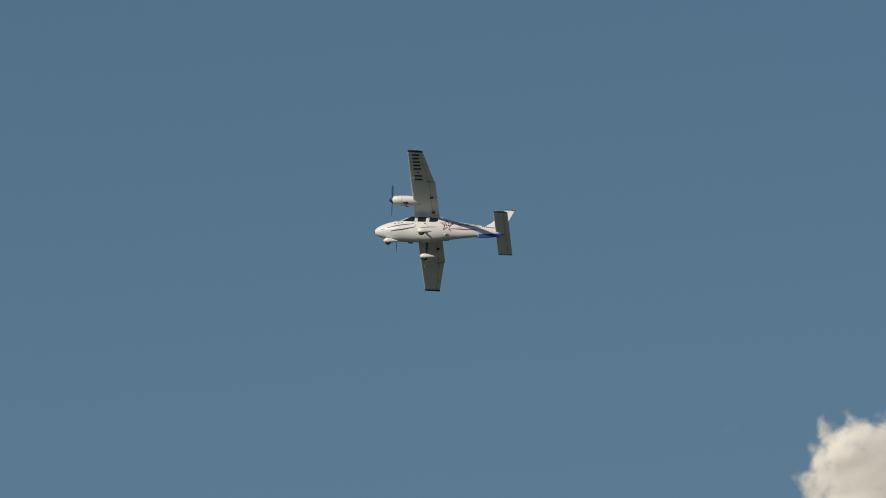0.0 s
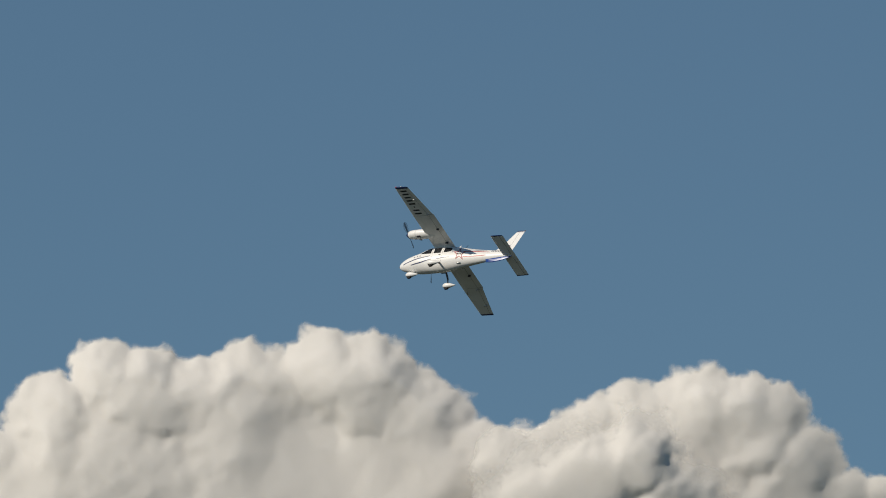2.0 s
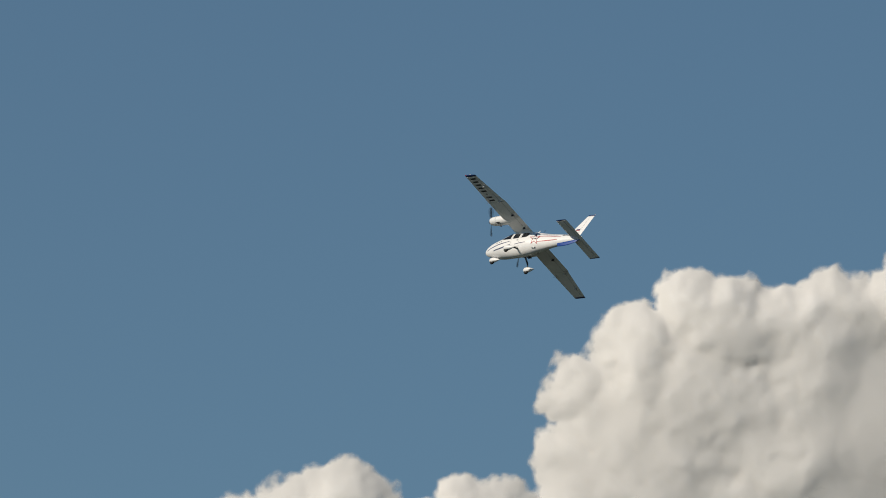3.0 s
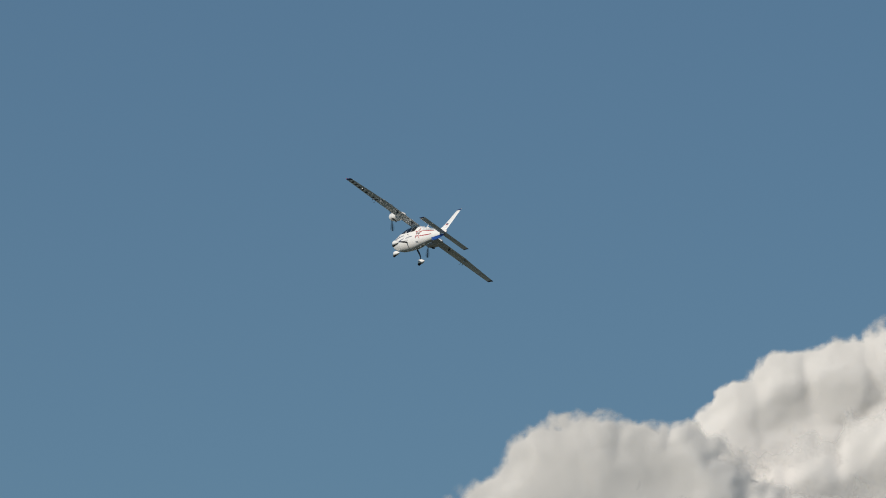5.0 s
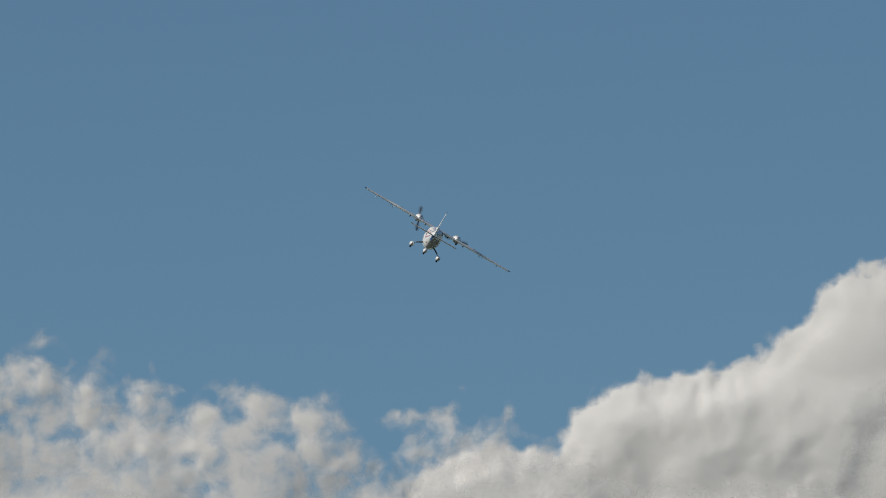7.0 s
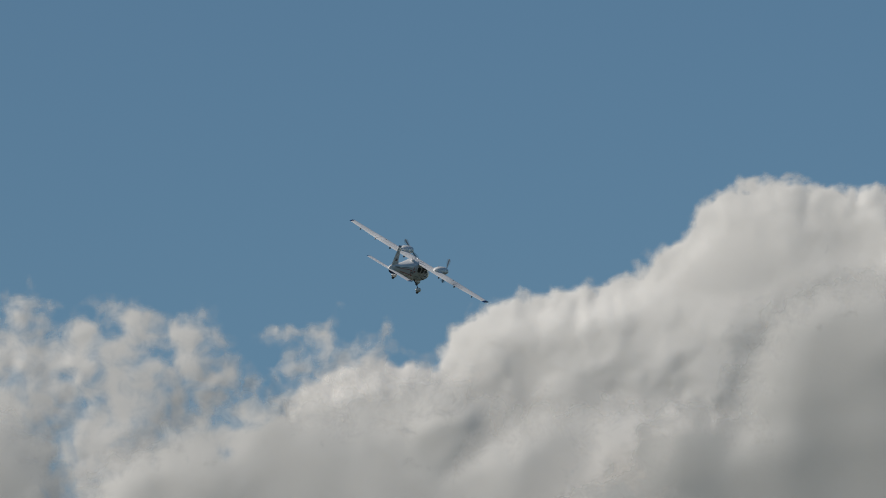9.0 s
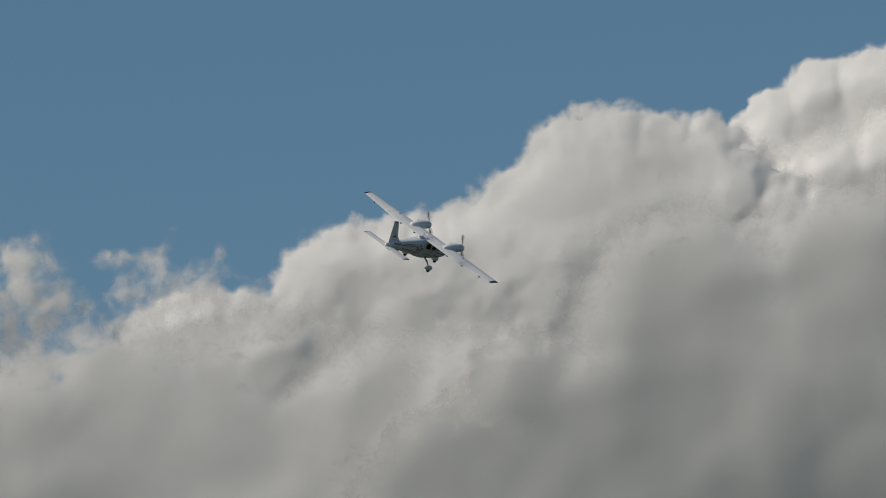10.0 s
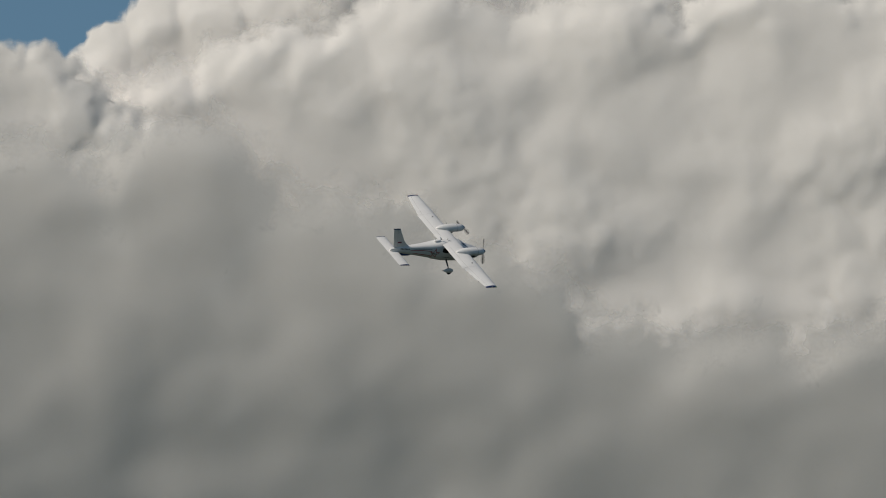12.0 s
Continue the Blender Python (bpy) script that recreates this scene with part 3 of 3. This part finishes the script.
def cloud(label, lobes, distance, seed, step=0.7, warp=1.0, rim=3.4, flat=0.2, fray=0.0, lean=0.0, rough=1.0, smooth=0.6, sheer=0.0, coarse=44.0):
    """A heap of rounded vapour: domes at (bearing, height, radius) in metres, covered with ever smaller puffs, seen at that distance."""
    us, vs, rs = (np.array(c) for c in zip(*lobes))
    pad = 10 + rim
    u = np.arange((us - rs).min() - pad, (us + rs).max() + pad, step)
    v = np.arange((vs - rs).min() - pad, (vs + rs).max() + pad, step)
    U, V = np.meshgrid(u, v)
    wu, wv = np.zeros_like(U), np.zeros_like(U)
    for k, (wl, amp) in enumerate(((34, 2.4), (15, 2.4), (7, 1.8), (3.4, 1.0), (1.7, 0.5))):
        wu += warp * amp * lattice(U / wl, V / wl, seed + k)
        wv += warp * amp * lattice(U / wl + 37.3, V / wl + 11.9, seed + 20 + k)
    X, Y = U + wu, V + wv
    inside = np.full(U.shape, -1e3)
    height = np.zeros_like(U)
    for a, b, r in zip(us, vs, rs):
        d2 = (X - a) ** 2 + (Y - b) ** 2
        inside = np.maximum(inside, r - np.sqrt(d2))
        dome = np.maximum(r - d2 / r, 0) * (flat if r > 24 else 1.1 * flat)
        m = 6.0
        hi, lo = np.maximum(height, dome), np.minimum(height, dome)
        height = hi + np.where(hi > 0, np.maximum(m - (hi - lo), 0) ** 2 / (4 * m), 0) * np.minimum(1, lo / m)
    height = soften(height, max(1, int(6.5 / step)))
    # puffs upon puffs; some stretches are crisp, others have gone soft
    grow = np.clip((inside + 1.0) / 12, 0, 1)
    crisp = np.clip(0.55 + 1.1 * lattice(U / 70, V / 50, seed + 60) + 0.5 * lattice(U / 24, V / 20, seed + 61), 0.12, 1.0)
    wl, k = coarse, 0
    while wl > 2.5 * step:
        share = 0.05 if k == 0 else 0.11 * crisp
        height += rough * grow * share * wl * puffs((X + 1.3 * wv) / wl + 5.1, (Y - 1.3 * wu) / wl + 8.7, seed + 40 + k)
        wl, k = wl * 0.47, k + 1
    height = soften(height, max(1, int(smooth / step)))
    thin = inside / rim + 0.45
    if fray:
        thin = thin - fray * (0.9 + 1.6 * (lattice(U / 16, V / 11, seed + 70) + 0.6 * lattice(U / 7, V / 6, seed + 71)))
    if sheer:
        thin = np.minimum(thin, sheer + 0.15 * thin)
    # only what hangs together with the domes stays
    near = inside > -0.9 * rim
    keep = inside > 0.55 * max(rs.min(), 4.0)
    for _ in range(int((20 + 2 * rim) / step)):
        wide = keep.copy()
        wide[1:] |= keep[:-1]
        wide[:-1] |= keep[1:]
        wide[:, 1:] |= keep[:, :-1]
        wide[:, :-1] |= keep[:, 1:]
        keep = wide & near
    sag = lean * soften(np.maximum((vs + rs).max() - V, 0) ** 1.5 / 12, 6)
    front = distance - height + sag
    back = distance + 0.6 + sag + 45 * np.clip(inside / 14, 0, 1) ** 0.6
    idx = -np.ones(U.shape, int)
    idx[keep] = np.arange(keep.sum())
    n = int(keep.sum())
    ang = U[keep] / FAR
    quads = keep[:-1, :-1] & keep[1:, :-1] & keep[:-1, 1:] & keep[1:, 1:]
    a, b, c, d = idx[:-1, :-1][quads], idx[:-1, 1:][quads], idx[1:, 1:][quads], idx[1:, :-1][quads]
    solid = ((inside > 0.7 * rim) & (sheer == 0.0))[:-1, :-1][quads]
    faces = np.concatenate([np.stack([a, b, c, d], 1), np.stack([a, d, c, b], 1)[solid] + n])
    co = np.concatenate([np.stack([np.sin(ang) * r, np.cos(ang) * r, 1.7 + V[keep] * r / FAR], 1) for r in (front[keep], back[keep])])
    used, faces = np.unique(faces, return_inverse=True)
    faces, co = faces.reshape(-1, 4), co[used]
    me = bpy.data.meshes.new("cloud")
    me.vertices.add(len(co))
    me.vertices.foreach_set("co", co.ravel())
    me.loops.add(faces.size)
    me.loops.foreach_set("vertex_index", faces.ravel())
    me.polygons.add(len(faces))
    me.polygons.foreach_set("loop_start", np.arange(0, faces.size, 4))
    me.polygons.foreach_set("use_smooth", np.ones(len(faces), bool))
    me.update(calc_edges=True)
    body = np.clip((thin - 1.15) * rim / 7, 0, 1)
    for key, values in (("depth", thin), ("body", body)):
        at = me.attributes.new(key, "FLOAT", "POINT")
        at.data.foreach_set("value", np.tile(values[keep], 2)[used].astype(np.float32))
    me.materials.append(CLOUD)
    ob = new("cloud", me)
    tagged(ob, label, "cloud", "cumulus clouds")
    return ob


cloud("ragged bright cumulus edge, sunlit white",
      [(145.3, 713.7, 16.8), (135.4, 709.6, 9.9), (153.2, 715.7, 19.7), (161.1, 701.5, 31.6), (141.4, 701.5, 11.8), (137.4, 729.8, 4.3)],
      4500, 11, rim=5.5, fray=0.3, sheer=0.6)
cloud("tiny thin wisp of white vapour",
      [(96.9, 732.9, 3.0), (94.0, 732.3, 1.8), (99.9, 733.9, 1.6)],
      4500, 14, rim=5, fray=0.3, sheer=-0.12)
cloud("rounded sunlit cumulus turret with grey folds",
      [(-324.0, 719.1, 20.7), (-342.7, 718.1, 15.8), (-305.2, 713.1, 22.1), (-287.5, 700.9, 17.8), (-360.5, 713.1, 16.2), (-328.9, 692.9, 29.6),
       (-297.3, 680.7, 27.6), (-271.7, 691.8, 12.8), (-255.9, 691.8, 9.9), (-376.3, 706.0, 12.8), (-390.1, 701.9, 13.8), (-344.7, 700.9, 21.7)],
      4560, 21, rim=3.0, lean=0.12)
cloud("low grey cumulus fold before a brighter turret",
      [(-344.7, 703.0, 18.2), (-362.5, 694.9, 22.1), (-332.9, 686.8, 18.2), (-380.2, 686.8, 21.7)],
      4530, 24, rim=9, lean=0.2)
cloud("tall bright cumulus tower with cauliflower billows",
      [(-532.7, 733.3, 15.8), (-518.8, 725.2, 22.1), (-552.4, 718.1, 18.2), (-572.1, 703.0, 13.8), (-574.1, 680.7, 14.8), (-503.0, 725.2, 19.7),
       (-481.3, 723.2, 24.7), (-455.7, 733.3, 19.2), (-439.9, 729.2, 22.1), (-422.1, 715.1, 21.7), (-406.3, 700.9, 19.7), (-388.5, 699.9, 18.8),
       (-368.8, 705.0, 18.8), (-528.7, 686.8, 37.5), (-483.3, 680.7, 49.4), (-433.9, 676.7, 45.4), (-384.6, 668.6, 33.6), (-544.5, 652.5, 47.4),
       (-541.0, 706.0, 26.0), (-561.0, 693.0, 20.0)],
      4600, 31, rough=1.2, rim=3.0, lean=0.04)
shoulder = cloud("broad sunlit cumulus shoulder with soft folds",
      [(-655.6, 659.6, 20.7), (-674.4, 657.2, 18.2), (-694.1, 649.5, 18.8), (-713.9, 645.1, 16.8), (-728.7, 639.0, 13.8), (-612.2, 659.2, 15.8),
       (-598.4, 656.2, 17.4), (-628.0, 655.1, 11.5), (-627.0, 647.0, 20.0), (-667.5, 616.9, 37.5), (-608.3, 616.9, 43.4), (-707.0, 606.9, 37.5), (-731.3, 630.5, 17.8),
       (-704.6, 605.2, 35.5)],
      4530, 41, rough=0.9, rim=3.0)
cloud("wide cream-white cumulus flank behind greyer vapour",
      [(-705.3, 594.5, 33.7), (-662.7, 601.8, 42.6), (-613.0, 605.4, 53.3), (-550.8, 605.4, 53.3), (-506.4, 587.3, 53.3), (-577.5, 551.2, 53.3),
       (-648.5, 569.3, 44.4), (-488.7, 610.0, 53.3), (-479.8, 538.6, 62.2), (-533.1, 527.8, 53.3),
       (-436.0, 588.0, 60.0), (-432.0, 520.0, 60.0), (-436.0, 606.0, 56.0)],
      4490, 91, step=0.9, flat=0.10, rough=1.0, rim=10)
cloud("grey-white cumulus bank with billowing rounded crest",
      [(-795.5, 621.5, 16.7), (-780.0, 621.0, 18.4), (-763.3, 618.9, 19.9), (-806.0, 605.0, 15.1), (-786.0, 619.2, 20.5), (-807.0, 610.0, 14.6),
       (-826.0, 590.3, 16.7), (-844.0, 582.4, 18.8), (-861.0, 581.6, 17.2), (-874.5, 582.0, 15.9), (-886.0, 566.0, 15.7), (-789.0, 605.0, 30.7),
       (-833.0, 577.4, 27.1), (-874.8, 570.4, 27.1), (-793.5, 574.0, 50.6), (-847.7, 533.7, 54.2), (-919.9, 528.2, 47.0), (-886.0, 566.0, 16.3),
       (-904.0, 547.0, 25.3), (-766.4, 588.7, 36.1), (-761.0, 546.5, 47.0), (-750.0, 618.0, 19.0), (-741.0, 608.0, 19.0), (-724.0, 602.0, 16.0), (-708.0, 595.0, 17.0), (-694.0, 583.0, 16.0), (-726.8, 580.6, 26.6), (-702.0, 559.0, 32.0)],
      4460, 51, flat=0.09, rough=0.8, lean=0.06, rim=4.6)
cloud("thin frayed cumulus shreds with blue gaps",
      [(-1102.0, 588.5, 12.6), (-1087.3, 592.6, 9.4), (-1068.5, 587.9, 12.6), (-1045.5, 585.8, 11.5), (-1026.6, 583.6, 11.5), (-1005.7, 584.7, 11.5),
       (-989.0, 581.5, 10.5), (-1086.3, 594.1, 12.1), (-1083.1, 572.8, 16.7), (-1062.2, 570.7, 16.3), (-1045.5, 572.8, 14.6), (-1024.5, 568.6, 16.3),
       (-1005.7, 568.6, 15.7), (-991.1, 572.8, 14.2), (-982.7, 564.3, 11.5), (-1066.4, 542.8, 31.4), (-1014.1, 542.8, 27.2), (-1116.6, 570.7, 27.2),
       (-1017.5, 575.4, 15.4), (-986.8, 575.4, 13.5), (-1006.6, 560.7, 19.9), (-1049.0, 554.5, 23.0), (-1017.6, 558.7, 18.8)],
      4410, 61, flat=0.10, rough=0.3, warp=1.4, rim=14, fray=0.22, sheer=0.66)
cloud("thin frayed cumulus shreds between thicker clouds",
      [(-955.5, 580.6, 8.4), (-940.8, 576.3, 10.5), (-926.2, 576.3, 9.4), (-954.4, 570.8, 9.4), (-948.2, 558.1, 15.7), (-930.4, 562.3, 15.1),
       (-913.6, 561.2, 15.1), (-936.7, 538.6, 31.4), (-952.4, 573.4, 10.8), (-927.2, 564.2, 14.4)],
      4420, 71, flat=0.10, rough=0.3, warp=1.4, rim=14, fray=0.34, sheer=0.4)
cloud("pale grey lower cumulus bank, softly shaded",
      [(-929.4, 496.1, 56.9), (-982.8, 497.9, 53.4), (-876.0, 488.9, 58.7), (-822.6, 483.5, 53.4), (-1080.4, 509.8, 52.3), (-789.9, 500.7, 35.5),
       (-802.3, 477.3, 44.4), (-960.1, 537.4, 24.1), (-950.7, 516.2, 41.9), (-902.2, 547.6, 18.7), (-921.9, 541.6, 18.7), (-862.8, 535.6, 21.7),
       (-837.1, 535.6, 21.7), (-811.5, 537.6, 20.7)],
      4270, 85, step=0.9, flat=0.05, rough=0.45, smooth=2.5, rim=16, lean=0.13)
cloud("heavy grey cumulus base in its own shade",
      [(-755.1, 563.9, 39.1), (-698.2, 574.7, 36.4), (-719.5, 524.2, 53.3), (-648.5, 533.2, 51.5), (-595.2, 513.4, 49.7), (-550.8, 488.3, 49.7),
       (-502.9, 488.3, 46.2), (-648.5, 479.3, 53.3), (-772.8, 506.3, 53.3), (-577.5, 443.4, 58.6), (-515.3, 443.4, 58.6), (-737.3, 473.9, 53.3),
       (-692.9, 466.7, 53.3), (-756.7, 494.6, 31.1), (-779.8, 476.6, 46.2), (-822.6, 483.5, 53.4), (-789.9, 500.7, 35.5), (-802.3, 477.3, 44.4),
       (-811.5, 537.6, 20.7), (-455.0, 486.0, 50.0), (-450.0, 440.0, 58.0)],
      4240, 81, step=0.9, flat=0.05, rough=0.35, smooth=3.0, rim=16, lean=0.25)


def fly():
    """A small dark insect that darts past close to the camera; x is forward."""
    insect = new("fly", None)
    tagged(insect, "tiny dark fly with two clear wings, darting past", "insect")
    part("abdomen", spindle([(0.001, 0.0006), (-0.001, 0.0016), (-0.003, 0.0014), (-0.005, 0.0003)], 10), CHITIN, insect)
    part("thorax", spindle([(0.0028, 0.0005), (0.002, 0.0015), (0.0005, 0.0018), (-0.0008, 0.0012)], 10), CHITIN, insect)
    part("head", spindle([(0.0044, 0.0004), (0.0038, 0.0012), (0.003, 0.0012), (0.0025, 0.0006)], 10), CHITIN, insect)
    for side in (1, -1):
        rings = []
        for k in range(6):
            w = 0.0004 + 0.0013 * math.sin(math.pi * (0.15 + 0.75 * k / 5))
            y, x, z = side * (0.0008 + 0.0011 * k), 0.001 - 0.0006 * k, 0.0012 + 0.0002 * k
            rings.append([(x + w * math.cos(a), y, z + 0.00012 * math.sin(a)) for a in [math.pi * j / 4 for j in range(8)]])
        part("insect_wing", loft(rings), SWEEP, insect, "clear smoky wing")
    return insect


# ---- what moves ----
insect = fly()
plane, propellers = aircraft()

# seconds and the angle at which each propeller is caught
LEFT_TURNS = [(0, 139), (0.5, 168), (1.5, 101), (2, 108), (2.5, 128), (3, 146), (3.5, 180), (5.5, 137), (6, 156), (6.5, 171), (8.5, 104), (9, 117), (9.5, 131), (10, 142), (10.5, 160), (11, 179), (11.5, 226), (12, 266)]
RIGHT_TURNS = [(0, 139), (0.5, 162), (1.5, 148), (2.5, 151), (3.5, 173), (5.5, 149), (6, 161), (6.25, 203), (6.5, 245), (8.5, 281), (9, 348), (9.5, 428), (9.75, 470), (10, 513), (10.5, 440), (11, 517), (11.5, 452), (12, 514)]


def motions():
    walk(plane, AIRCRAFT_ROWS)
    walk(insect, [(0, pose(8.216, 13.192, 4.297, 0, 10, 188)), (3, pose(1.295, 12.145, 3.947, 0, 10, 188)), (3.3, pose(-0.485, 11.876, 3.837, 0, 10, 188)), (3.5, pose(-1.671, 11.696, 3.797, 0, 10, 188)), (3.7, pose(-2.858, 11.517, 3.777, 0, 10, 188)), (4, pose(-4.638, 11.248, 3.897, 0, 10, 188)), (12, pose(-41.222, 5.714, 6.797, 0, 10, 188))])
    walk(shoulder, [(0, pose(0, 0, 0)), (3.5, pose(0, 0, 0)), (10, pose(5, 0, -7)), (12, pose(6, 0, -8))])
    for (hub, y), turns in zip(propellers, (LEFT_TURNS, RIGHT_TURNS)):
        walk(hub, [(t, pose(1.42, y, 0.20, a, 0, 0)) for t, a in turns])


motions()
